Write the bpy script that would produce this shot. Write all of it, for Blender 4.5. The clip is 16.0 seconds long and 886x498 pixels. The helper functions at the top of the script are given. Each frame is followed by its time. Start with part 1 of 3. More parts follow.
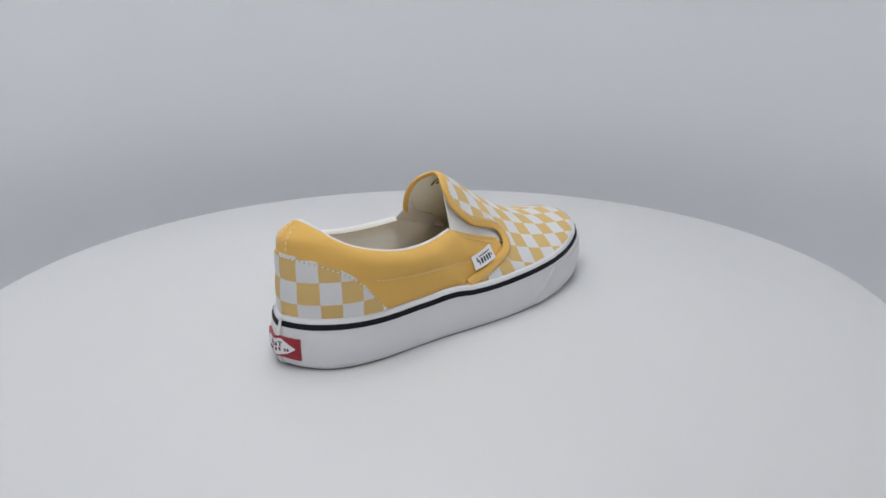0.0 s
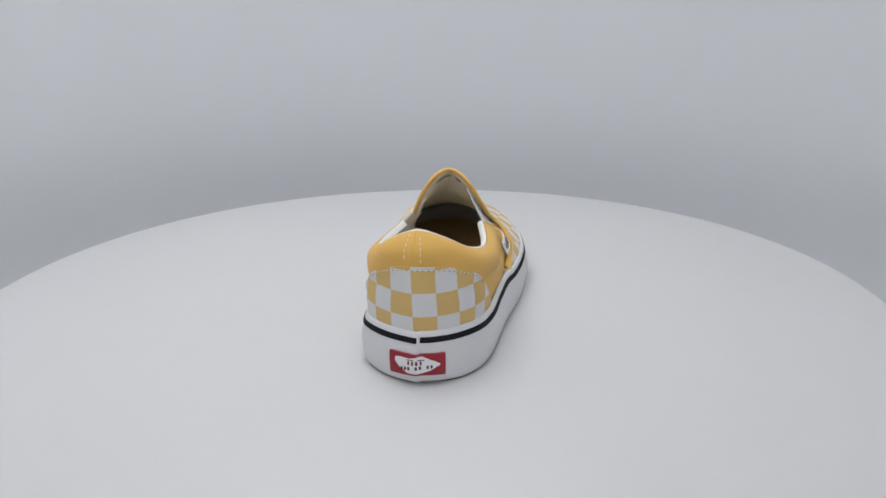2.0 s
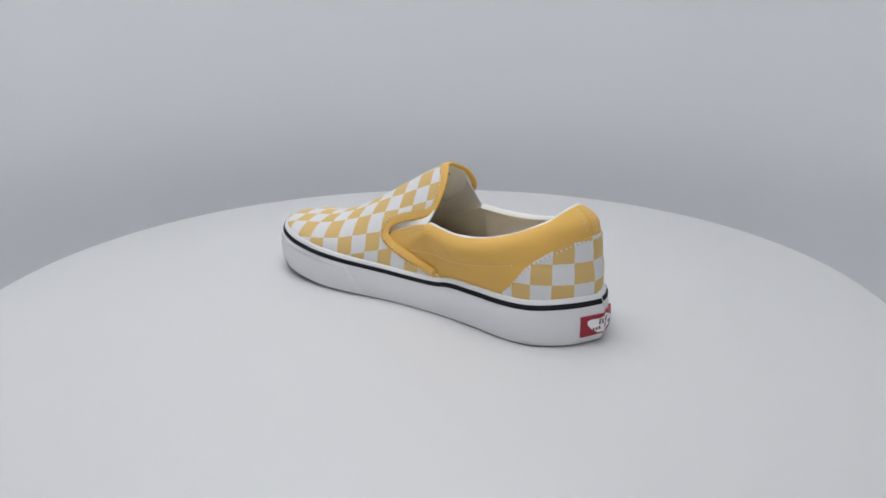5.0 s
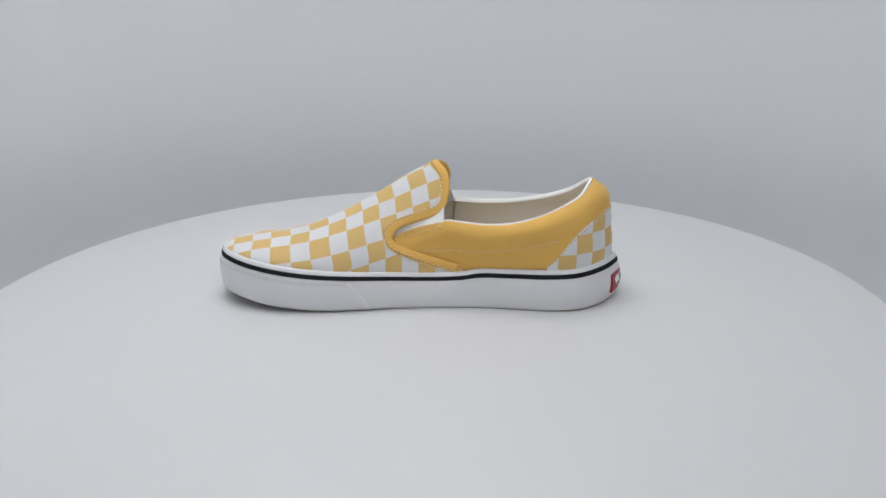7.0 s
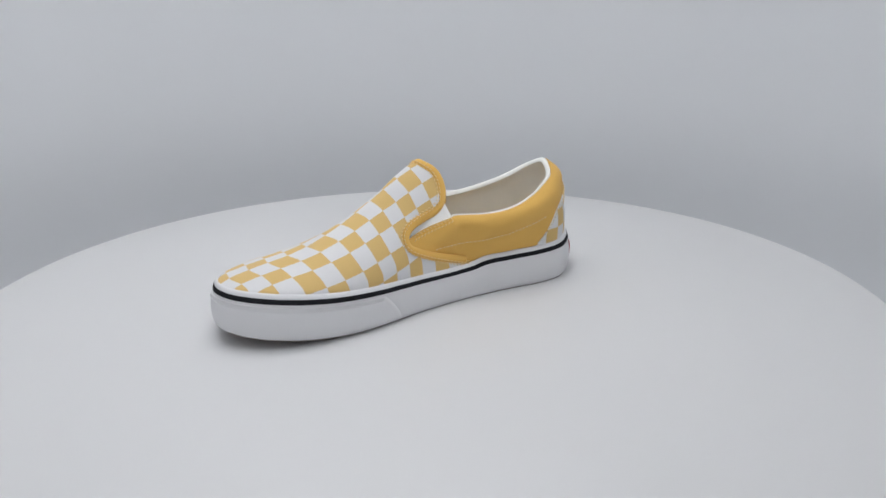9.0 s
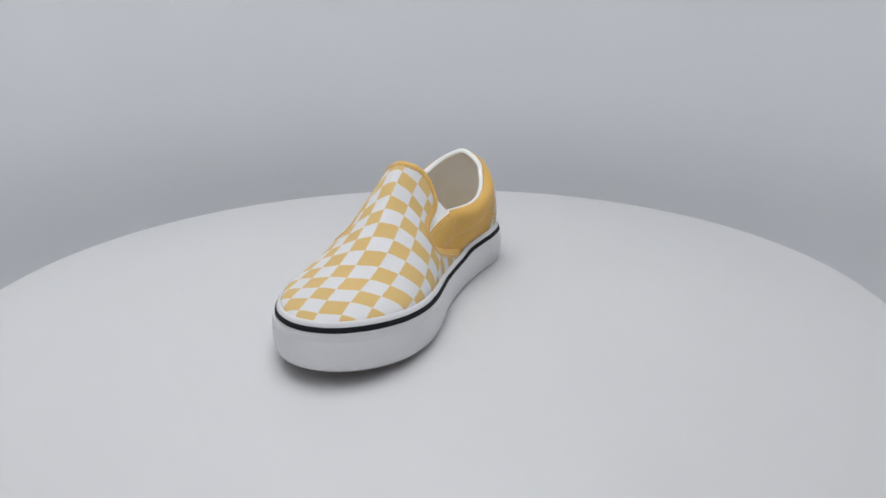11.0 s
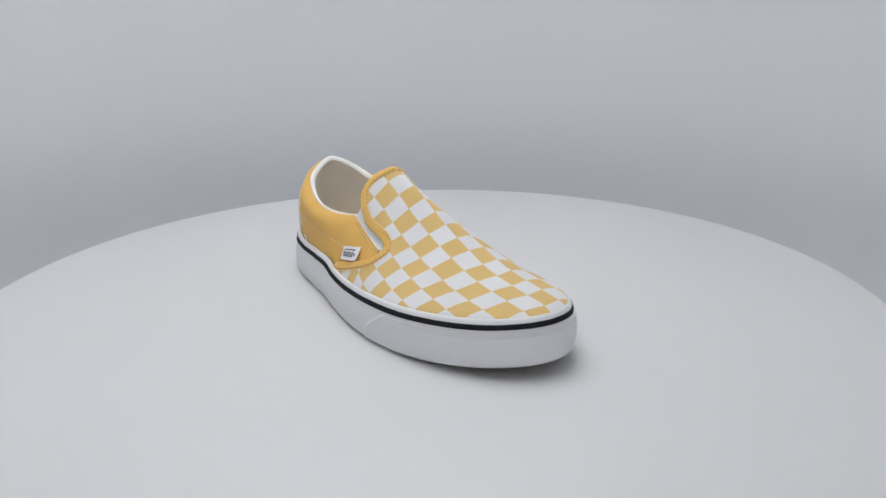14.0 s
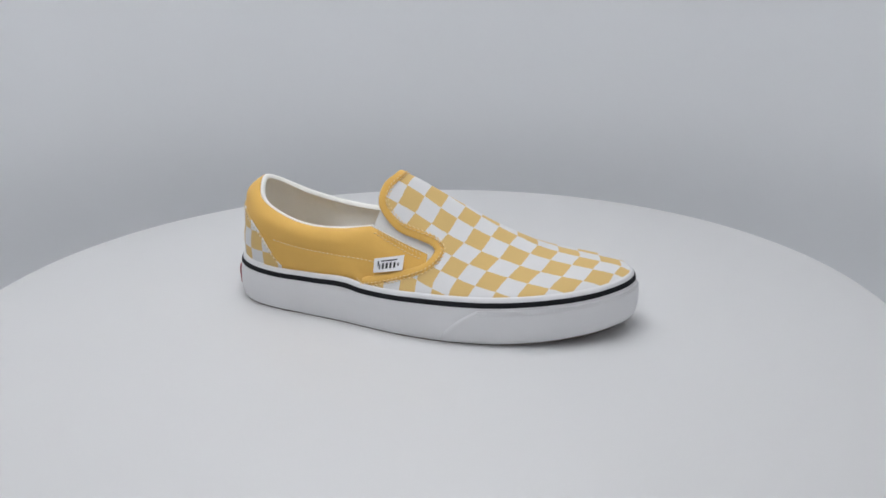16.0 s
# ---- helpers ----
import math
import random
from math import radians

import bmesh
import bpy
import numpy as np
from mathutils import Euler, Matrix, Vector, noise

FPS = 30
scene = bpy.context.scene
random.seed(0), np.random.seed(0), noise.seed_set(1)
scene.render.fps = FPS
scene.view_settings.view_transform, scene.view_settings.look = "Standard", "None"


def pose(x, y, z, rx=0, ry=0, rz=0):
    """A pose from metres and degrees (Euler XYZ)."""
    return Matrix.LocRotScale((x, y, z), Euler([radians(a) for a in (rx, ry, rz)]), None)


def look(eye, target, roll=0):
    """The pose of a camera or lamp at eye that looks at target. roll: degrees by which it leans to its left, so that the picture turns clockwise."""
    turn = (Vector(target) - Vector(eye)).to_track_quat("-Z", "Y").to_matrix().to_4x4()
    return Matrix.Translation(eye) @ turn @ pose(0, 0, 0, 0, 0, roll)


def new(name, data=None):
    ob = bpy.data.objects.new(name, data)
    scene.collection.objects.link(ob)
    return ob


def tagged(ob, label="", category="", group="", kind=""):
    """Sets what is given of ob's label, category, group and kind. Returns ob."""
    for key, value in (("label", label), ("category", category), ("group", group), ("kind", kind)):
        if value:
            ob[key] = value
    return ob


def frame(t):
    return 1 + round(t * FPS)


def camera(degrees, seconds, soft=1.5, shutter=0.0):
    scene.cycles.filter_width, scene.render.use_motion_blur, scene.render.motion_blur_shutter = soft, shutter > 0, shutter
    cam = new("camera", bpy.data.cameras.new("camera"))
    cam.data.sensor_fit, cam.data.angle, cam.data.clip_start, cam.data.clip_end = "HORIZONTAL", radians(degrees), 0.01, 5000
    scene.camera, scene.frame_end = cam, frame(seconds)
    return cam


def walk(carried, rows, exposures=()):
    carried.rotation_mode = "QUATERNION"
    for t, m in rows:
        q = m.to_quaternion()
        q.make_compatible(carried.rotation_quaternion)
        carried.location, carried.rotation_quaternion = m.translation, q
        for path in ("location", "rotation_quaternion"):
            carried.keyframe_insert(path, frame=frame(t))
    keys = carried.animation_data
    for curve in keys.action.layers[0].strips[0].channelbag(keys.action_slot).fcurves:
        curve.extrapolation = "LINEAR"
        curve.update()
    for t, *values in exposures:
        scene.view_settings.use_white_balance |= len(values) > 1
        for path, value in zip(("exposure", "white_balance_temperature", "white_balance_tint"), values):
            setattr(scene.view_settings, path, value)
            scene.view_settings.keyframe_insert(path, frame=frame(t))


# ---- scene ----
# camera: fixed on a tripod in front of the photo booth
TURN_RATE = 18.330          # degrees a second, counter-clockwise from above
TURN_START = 46.75          # heading of the toe at the clip's start
DISC_R = 0.3266
EYE = Vector((0.0, -0.56, 0.2187))
YAW, PITCH, ROLL = radians(1.381), radians(18.032), -0.735
AIM = EYE + Vector((math.sin(YAW) * math.cos(PITCH), math.cos(YAW) * math.cos(PITCH), -math.sin(PITCH)))
cam = camera(56.728, 16.0, soft=1.6)
HOLD = look(EYE, AIM, ROLL)
walk(cam, [(0.0, HOLD), (16.0, HOLD)], exposures=[(0.0, 0.0), (16.0, 0.0)])

# world: the booth is closed, only a trace of room light gets in
world = bpy.data.worlds.new("world")
world.use_nodes = True
world.node_tree.nodes["Background"].inputs[0].default_value = (0.8, 0.85, 0.9, 1)
world.node_tree.nodes["Background"].inputs[1].default_value = 0.3
scene.world = world
LED_POWER = 3.8
# strength of the added fill panels towards the front
LED_FILL_POWER = 0.75


# ---------------------------------------------------------------- materials
def material(name, colour, rough=0.6, vary=0.04, scale=40.0, bump=0.0, bump_scale=900.0, metal=0.0, fine=0.02):
    """A painted or moulded surface: two scales of tone variation and a fine relief."""
    m = bpy.data.materials.new(name)
    m.use_nodes = True
    nt = m.node_tree
    b = nt.nodes["Principled BSDF"]
    b.inputs["Metallic"].default_value = metal
    tc = nt.nodes.new("ShaderNodeTexCoord")
    big, small = nt.nodes.new("ShaderNodeTexNoise"), nt.nodes.new("ShaderNodeTexNoise")
    big.inputs["Scale"].default_value, small.inputs["Scale"].default_value = scale, bump_scale
    big.inputs["Detail"].default_value = 4
    for n in (big, small):
        nt.links.new(tc.outputs["Object"], n.inputs["Vector"])
    add = nt.nodes.new("ShaderNodeMath")
    add.operation = "MULTIPLY_ADD"
    nt.links.new(big.outputs["Fac"], add.inputs[0])
    add.inputs[1].default_value = vary * 2
    add.inputs[2].default_value = 1 - vary
    add2 = nt.nodes.new("ShaderNodeMath")
    add2.operation = "MULTIPLY_ADD"
    nt.links.new(small.outputs["Fac"], add2.inputs[0])
    add2.inputs[1].default_value = fine * 2
    nt.links.new(add.outputs[0], add2.inputs[2])
    sub = nt.nodes.new("ShaderNodeMath")
    sub.operation = "SUBTRACT"
    nt.links.new(add2.outputs[0], sub.inputs[0])
    sub.inputs[1].default_value = fine
    mix = nt.nodes.new("ShaderNodeVectorMath")
    mix.operation = "SCALE"
    mix.inputs[0].default_value = colour
    nt.links.new(sub.outputs[0], mix.inputs["Scale"])
    nt.links.new(mix.outputs[0], b.inputs["Base Color"])
    rr = nt.nodes.new("ShaderNodeMath")
    rr.operation = "MULTIPLY_ADD"
    nt.links.new(big.outputs["Fac"], rr.inputs[0])
    rr.inputs[1].default_value, rr.inputs[2].default_value = 0.16, rough - 0.08
    nt.links.new(rr.outputs[0], b.inputs["Roughness"])
    if bump:
        bp = nt.nodes.new("ShaderNodeBump")
        bp.inputs["Strength"].default_value, bp.inputs["Distance"].default_value = bump, 0.0004
        nt.links.new(small.outputs["Fac"], bp.inputs["Height"])
        nt.links.new(bp.outputs[0], b.inputs["Normal"])
    return m


def glow(name, colour, strength):
    m = bpy.data.materials.new(name)
    m.use_nodes = True
    b = m.node_tree.nodes["Principled BSDF"]
    b.inputs["Base Color"].default_value = (0.9, 0.9, 0.9, 1)
    b.inputs["Emission Color"].default_value = (*colour, 1)
    b.inputs["Emission Strength"].default_value = strength
    return m


DISC_WHITE = material("disc_white", (0.63, 0.63, 0.634), 0.42, 0.012, 6.0, 0.05, 700.0, fine=0.006)
BOOTH_GREY = material("booth_grey", (0.625, 0.637, 0.655), 0.7, 0.02, 3.0, 0.05, 300.0, fine=0.004)
BOOTH_WARM = material("booth_warm", (0.87, 0.88, 0.895), 0.7, 0.02, 3.0, 0.05, 300.0, fine=0.004)
BOOTH_FLOOR = material("booth_floor", (0.76, 0.76, 0.77), 0.6, 0.03, 4.0)
METAL = material("brushed_metal", (0.45, 0.46, 0.48), 0.35, 0.05, 30.0, metal=1.0)
LED = glow("led_diffuser", (0.98, 0.985, 1.01), LED_POWER)
LED_FILL = glow("led_fill_diffuser", (0.98, 0.985, 1.01), LED_FILL_POWER)


def mesh_object(name, verts, faces, mat, parent=None, label="", smooth=True):
    me = bpy.data.meshes.new(name)
    me.from_pydata([tuple(v) for v in verts], [], faces)
    me.update()
    if smooth:
        me.polygons.foreach_set("use_smooth", [True] * len(me.polygons))
    me.materials.append(mat)
    ob = new(name, me)
    if parent:
        ob.parent = parent
    return tagged(ob, label)


def part(name, bm, mat, parent=None, label="", smooth=False):
    bmesh.ops.recalc_face_normals(bm, faces=bm.faces)
    me = bpy.data.meshes.new(name)
    bm.to_mesh(me)
    bm.free()
    if smooth:
        me.polygons.foreach_set("use_smooth", [True] * len(me.polygons))
    me.materials.append(mat)
    ob = new(name, me)
    if parent:
        ob.parent = parent
    return tagged(ob, label)


def box_bm(x0, x1, y0, y1, z0, z1, bevel=0.0):
    bm = bmesh.new()
    m = Matrix.LocRotScale(((x0 + x1) / 2, (y0 + y1) / 2, (z0 + z1) / 2), None, (x1 - x0, y1 - y0, z1 - z0))
    bmesh.ops.create_cube(bm, size=1, matrix=m)
    if bevel:
        bmesh.ops.bevel(bm, geom=list(bm.edges), offset=bevel, segments=3, affect="EDGES", profile=0.5)
    return bm


def lathe(name, profile, n, mat, parent=None, label=""):
    """A turned shape: (radius, height) from the axis out and back to the axis."""
    v, f = [], []
    k = len(profile)
    for i in range(n):
        a = 2 * math.pi * i / n
        v += [(r * math.cos(a), r * math.sin(a), z) for r, z in profile]
    for i in range(n):
        j = (i + 1) % n
        for q in range(k - 1):
            f.append((i * k + q, j * k + q, j * k + q + 1, i * k + q + 1))
    return mesh_object(name, v, f, mat, parent, label)


def smooth_line(pts, n):
    """Open Catmull-Rom curve through the points, n steps, even in length."""
    p = np.array(pts, float)
    p = np.concatenate([[2 * p[0] - p[1]], p, [2 * p[-1] - p[-2]]])
    out = []
    for i in range(1, len(p) - 2):
        a, b, c, d = p[i - 1], p[i], p[i + 1], p[i + 2]
        for t in np.linspace(0, 1, 16, endpoint=False):
            out.append(0.5 * (2 * b + (c - a) * t + (2 * a - 5 * b + 4 * c - d) * t * t + (3 * b - a - 3 * c + d) * t ** 3))
    out.append(p[-2])
    q = np.array(out)
    s = np.concatenate([[0], np.cumsum(np.linalg.norm(np.diff(q, axis=0), axis=1))])
    u = np.linspace(0, s[-1], n)
    return np.stack([np.interp(u, s, q[:, a]) for a in range(q.shape[1])], 1)


# ---------------------------------------------------------------- the photo booth
# a curved backdrop close behind the plate, side panels that run on from it, front, floor and ceiling
WALL_R, BZ0, BZ1 = 0.64, -0.19, 0.90
FRONT_Y, FRONT_X = -0.92, 0.68


# the sheet stands upright above and sweeps inwards to the floor below: (height, how far in)
SWEEP = [(BZ1, 0.0), (0.32, 0.0), (0.20, 0.010), (0.11, 0.030), (0.04, 0.048), (-0.01, 0.055), (-0.08, 0.058), (-0.13, 0.07), (-0.165, 0.11), (-0.182, 0.17), (BZ0, 0.24)]


def upright_sheet(name, line, mat, label, thick=0.006):
    """A standing sheet along a line in plan, with a swept foot and thickness on its outer side."""
    v, f = [], []
    prof = smooth_line([(0.0, z, d) for z, d in SWEEP], 60)[:, 1:]
    ring = [(z, -d) for z, d in prof] + [(z, thick - d) for z, d in prof[::-1]]
    n, k = len(line), len(ring)
    for i, (x, y) in enumerate(line):
        (xa, ya), (xb, yb) = line[max(i - 1, 0)], line[min(i + 1, n - 1)]
        d = Vector((xb - xa, yb - ya)).normalized()
        v += [(x + d.y * o, y - d.x * o, z) for z, o in ring]
    for i in range(n - 1):
        for q in range(k):
            q2 = (q + 1) % k
            f.append((i * k + q, i * k + q2, (i + 1) * k + q2, (i + 1) * k + q))
    f += [tuple(range(k))[::-1], tuple((n - 1) * k + q for q in range(k))]
    return tagged(mesh_object(name, v, f, mat), label, "wall", kind="structure")


def arc(a0, a1, n, r=WALL_R):
    return [(r * math.cos(radians(a0 + (a1 - a0) * k / n)), r * math.sin(radians(a0 + (a1 - a0) * k / n))) for k in range(n + 1)]


upright_sheet("wall_back", [(FRONT_X, FRONT_Y)] + arc(-20, 200, 132) + [(-FRONT_X, FRONT_Y)], BOOTH_GREY,
              "curved pale blue-grey matt backdrop sweeping in under the plate")
tagged(part("wall_front", box_bm(-FRONT_X - 0.02, FRONT_X + 0.02, FRONT_Y - 0.014, FRONT_Y - 0.002, BZ0, BZ1), BOOTH_WARM),
       "plain off-white front panel of the photo booth", "wall", kind="structure")
tagged(part("floor", box_bm(-0.72, 0.72, FRONT_Y - 0.03, 0.70, BZ0 - 0.012, BZ0 - 0.001), BOOTH_FLOOR),
       "light grey matt floor panel under the turntable", "floor", kind="structure")
tagged(part("ceiling", box_bm(-0.72, 0.72, FRONT_Y - 0.03, 0.70, BZ1 + 0.001, BZ1 + 0.012), BOOTH_WARM),
       "plain white ceiling of the photo booth", "ceiling", kind="structure")


def led_panel(label, m, wx, wy, glowing):
    """A flat LED panel that shines along its own -z."""
    thing = tagged(new("led_panel"), label, "lamp", "LED panels of the booth")
    thing.matrix_basis = m
    bm = bmesh.new()
    for a, b, c, d in ((-wx, wx, -wy, -wy + 0.02), (-wx, wx, wy - 0.02, wy), (-wx, -wx + 0.02, -wy + 0.02, wy - 0.02), (wx - 0.02, wx, -wy + 0.02, wy - 0.02)):
        bmesh.ops.create_cube(bm, size=1, matrix=Matrix.LocRotScale(((a + b) / 2, (c + d) / 2, -0.0125), None, (b - a, d - c, 0.025)))
    part("frame", bm, METAL, thing, "brushed metal frame")
    part("diffuser", box_bm(-wx + 0.02, wx - 0.02, -wy + 0.02, wy - 0.02, -0.018, -0.006), glowing, thing, "glowing white diffuser")
    return thing


led_panel("unseen white LED light panel under the booth's ceiling", pose(-0.09, 0.03, BZ1), 0.33, 0.36, LED)
# dim front ceiling panel: unseen fill, added to brighten surfaces facing the camera
led_panel("unseen white LED light panel under the booth's ceiling", pose(0, -0.62, BZ1), 0.42, 0.14, LED_FILL)
# two unseen upright fill panels, added to light the backdrop from the front
for s in (-1, 1):
    led_panel("unseen upright white LED fill panel added behind the camera", pose(s * 0.36, FRONT_Y + 0.004, 0.30, 90, 0, 0), 0.16, 0.42, LED_FILL)

# turntable: a white round plate on a pedestal
turntable = tagged(new("turntable"), "round matt white rotating display plate on a pedestal", "turntable")
R = DISC_R
lathe("plate", [(0, 0), (R - 0.003, 0), (R - 0.001, -0.0006), (R, -0.003), (R, -0.015), (R - 0.001, -0.0175), (R - 0.003, -0.018), (0, -0.018)],
      192, DISC_WHITE, turntable)
lathe("pedestal", [(0, -0.018), (0.15, -0.018), (0.15, -0.09), (0.17, -0.17), (0.18, BZ0), (0, BZ0)], 96, BOOTH_WARM, turntable, "white drum pedestal")

# ---------------------------------------------------------------- the shoe: curves, in millimetres, toe along +x, medial side +y
CHECK = 13.0


def smooth_loop(pts, n):
    """Closed Catmull-Rom curve, resampled to n even steps."""
    p = np.array(pts, float)
    k = len(p)
    out = []
    for i in range(k):
        a, b, c, d = p[i - 1], p[i], p[(i + 1) % k], p[(i + 2) % k]
        for t in np.linspace(0, 1, 24, endpoint=False):
            out.append(0.5 * (2 * b + (c - a) * t + (2 * a - 5 * b + 4 * c - d) * t * t + (3 * b - a - 3 * c + d) * t ** 3))
    q = np.array(out + [out[0]])
    s = np.concatenate([[0], np.cumsum(np.linalg.norm(np.diff(q, axis=0), axis=1))])
    u = np.linspace(0, s[-1], n, endpoint=False)
    return np.stack([np.interp(u, s, q[:, a]) for a in range(q.shape[1])], 1)


def curve(xs, ys):
    """A smooth function through a few values (finite-difference cubic)."""
    xs, ys = np.array(xs, float), np.array(ys, float)
    m = np.gradient(ys, xs)

    def f(x):
        x = np.clip(np.asarray(x, float), xs[0], xs[-1])
        i = np.clip(np.searchsorted(xs, x) - 1, 0, len(xs) - 2)
        h = xs[i + 1] - xs[i]
        t = (x - xs[i]) / h
        return ((1 + 2 * t) * (1 - t) ** 2 * ys[i] + t * (1 - t) ** 2 * h * m[i] + t * t * (3 - 2 * t) * ys[i + 1] + t * t * (t - 1) * h * m[i + 1])
    return f


N = 360
OUTLINE = smooth_loop([(-137.6, -10.3), (-133.2, 1.9), (-123.3, 14.5), (-107.2, 25.0), (-86.0, 26.5), (-63.5, 24.0), (-40, 22.1), (-12, 21.9), (13.9, 24.2), (36.9, 28.2), (62.3, 32.2), (87.0, 33.2), (109.9, 30.2), (131.4, 20.4), (144.8, 7.2), (149.8, -8.5), (147.0, -23.2), (136.2, -38.5), (118.5, -52.0), (97.6, -61.8), (75.1, -68.2), (54.6, -71.2), (34, -72.5), (10.0, -70.8), (-13.8, -66.7), (-41.7, -60.6), (-67.9, -56.4), (-92.3, -53.0), (-113.5, -46.7), (-127.4, -36.2), (-135.4, -23.1)], N)
TAN = np.roll(OUTLINE, -1, 0) - np.roll(OUTLINE, 1, 0)
TAN /= np.linalg.norm(TAN, axis=1)[:, None]
OUT = np.stack([-TAN[:, 1], TAN[:, 0]], 1)      # outward normal (the loop runs clockwise)
if ((OUTLINE - OUTLINE.mean(0)) * OUT).sum() < 0:
    OUT = -OUT
for _ in range(3):
    OUT = (np.roll(OUT, 1, 0) + 2 * OUT + np.roll(OUT, -1, 0)) / 4
STEP = np.linalg.norm(OUTLINE[1] - OUTLINE[0])
TOE = int(np.argmax(OUTLINE[:, 0]))             # medial side: indices 0..TOE, lateral: TOE..N

spring = curve((-140, -130, -118, 50, 70, 95, 120, 151), (1.5, 0.1, 0, 0, 0.3, 2.0, 4.5, 8.6))
stripe_med = curve((-138, -130, -116, -100, -60, -36, -29, -22, 30, 60, 90, 115, 132, 151), (28.1, 27.9, 26.9, 26.0, 25.0, 24.2, 22.6, 22.0, 23.2, 25.2, 28.0, 31.2, 33.2, 35.0))
stripe_lat = curve((-138, -130, -116, -100, -60, -32, -24, -16, 30, 60, 90, 115, 132, 151), (28.1, 28.2, 27.8, 26.8, 27.1, 27.8, 26.5, 26.0, 27.0, 27.4, 28.9, 30.8, 32.4, 35.0))


def stripe_z(i):
    x = OUTLINE[i % N, 0]
    return float(stripe_med(x) if i % N <= TOE else stripe_lat(x))


WALL_H = curve((0, 0.05, 0.12, 0.4, 0.62, 0.8, 0.92, 1.0), (-2.2, -0.5, 0.2, 1.3, 0.9, -0.4, -1.5, -2.2))


def wall_point(i, h, extra=0.0):
    """A point of the sidewall at perimeter step i (may be a fraction), height share h (1: top of the foxing)."""
    i0 = int(math.floor(i))
    f = i - i0
    res = []
    for k in (i0, i0 + 1):
        j = k % N
        x, y = OUTLINE[j]
        zb, zt = float(spring(x)), stripe_z(j) + 4.0
        o = float(WALL_H(h)) + extra + 0.28 * noise.noise((x * 0.055, y * 0.055, h * 2.0)) + 0.12 * noise.noise((x * 0.17, y * 0.17, 5.0 + h * 3))
        d = (k if k < N / 2 else k - N) * STEP
        if -2.0 < d < 26:
            o += 1.5 * math.exp(-max(d, 0) / 7.0) * min(1.0, (d + 2.0) / 0.8)
        res.append((x + OUT[j, 0] * o, y + OUT[j, 1] * o, zb + (zt - zb) * h))
    return np.array(res[0]) * (1 - f) + np.array(res[1]) * f


FEATHER_IN = 4.2
FEATHER = np.array([[OUTLINE[i, 0] - OUT[i, 0] * FEATHER_IN, OUTLINE[i, 1] - OUT[i, 1] * FEATHER_IN, stripe_z(i) + 2.5] for i in range(N)])
TIP = int(np.argmax(FEATHER[:, 0]))
TIP_X = FEATHER[TIP, 0]


def feather(x, medial):
    seg = FEATHER[N // 8:TIP + 1] if medial else FEATHER[TIP:N - N // 8][::-1]
    return np.array([x, np.interp(x, seg[:, 0], seg[:, 1]), np.interp(x, seg[:, 0], seg[:, 2])])


ridge_z = curve((-45, -24, -7, 2, 13, 25, 38, 46, 59, 72, 85, 98, 115, 128, 139, TIP_X), (110.6, 103.6, 96.1, 92.3, 86.6, 79.5, 72.2, 67.6, 60.9, 55.2, 50.3, 47.0, 44.3, 42.3, 40.2, 37.5))
ridge_y0 = curve((-45, -7, 13, 30, 60, 100, TIP_X), (-19, -19, -16.5, -13.5, -12.5, -11, FEATHER[TIP, 1]))
check_y = curve((-45, 11, 57, 95, TIP_X), (-22, -21, -19, -17.4, -14))
rise_med = curve((-45, -10, 8, 20, 50, 90, TIP_X), (0.15, 0.15, 0.3, 0.45, 0.52, 0.5, 0.45))
rise_lat = curve((-45, -10, 8, 20, 50, 90, TIP_X), (-0.05, -0.05, 0.02, 0.1, 0.1, 0.2, 0.4))
flat_med = curve((-45, -10, 8, 20, 50, 90, TIP_X), (0.42, 0.42, 0.24, 0.14, 0.3, 0.4, 0.45))
flat_lat = curve((-45, -10, 8, 20, 50, 90, TIP_X), (0.38, 0.38, 0.24, 0.16, 0.14, 0.26, 0.4))


def arch(x, t, medial, inset=0.0):
    """The shape of the vamp: section at x, t from the feather line (0) to the ridge (1)."""
    x = min(x, TIP_X - 0.02)
    p0 = feather(x, medial)
    p3 = np.array([x, float(ridge_y0(x)), max(float(ridge_z(x)), p0[2] + 0.05)])
    s = 1 if medial else -1
    w, h = abs(p0[1] - p3[1]), p3[2] - p0[2]
    a, b = (float(rise_med(x)), float(flat_med(x))) if medial else (float(rise_lat(x)), float(flat_lat(x)))
    p1 = p0 + np.array([0, s * 0.8, a * h])
    p2 = p3 + np.array([0, s * b * w, 0])
    t = np.asarray(t, float)[..., None]
    return (1 - t) ** 3 * p0 + 3 * t * (1 - t) ** 2 * p1 + 3 * t * t * (1 - t) * p2 + t ** 3 * p3


def t_at_height(x, z, medial):
    ts = np.linspace(0, 1, 101)
    return float(np.interp(z, arch(x, ts, medial)[:, 2], ts))


# rim of the vamp: from the peak of the tongue down to the foxing, on either side
RIM_MED = [(-7, 96.0), (-13.1, 91.2), (-15.5, 83.4), (-14.5, 75.2), (-11.1, 68.1), (-3, 64.4), (6.6, 61.4), (16.2, 58.2), (22.1, 54), (23.7, 48.9), (21, 44.7), (12.2, 39.7), (0.4, 35.3), (-13.3, 31), (-28, 27)]
RIM_LAT = [(-7, 96.0), (-12.8, 90.2), (-14.2, 81.2), (-10.8, 75), (-3.4, 68.1), (6, 62.7), (17.6, 59.6), (25.7, 55.6), (27.8, 51.2), (23.8, 45.4), (15.3, 41.1), (6.3, 38.3), (-5.8, 34.6), (-28, 29)]


def rim(points, medial):
    line = smooth_line([(x, z) for x, z in points], 140)
    ts = np.array([1.0 if k == 0 else t_at_height(x, z, medial) for k, (x, z) in enumerate(line)])
    ts = np.minimum.accumulate(ts)
    return ts, line[:, 0]


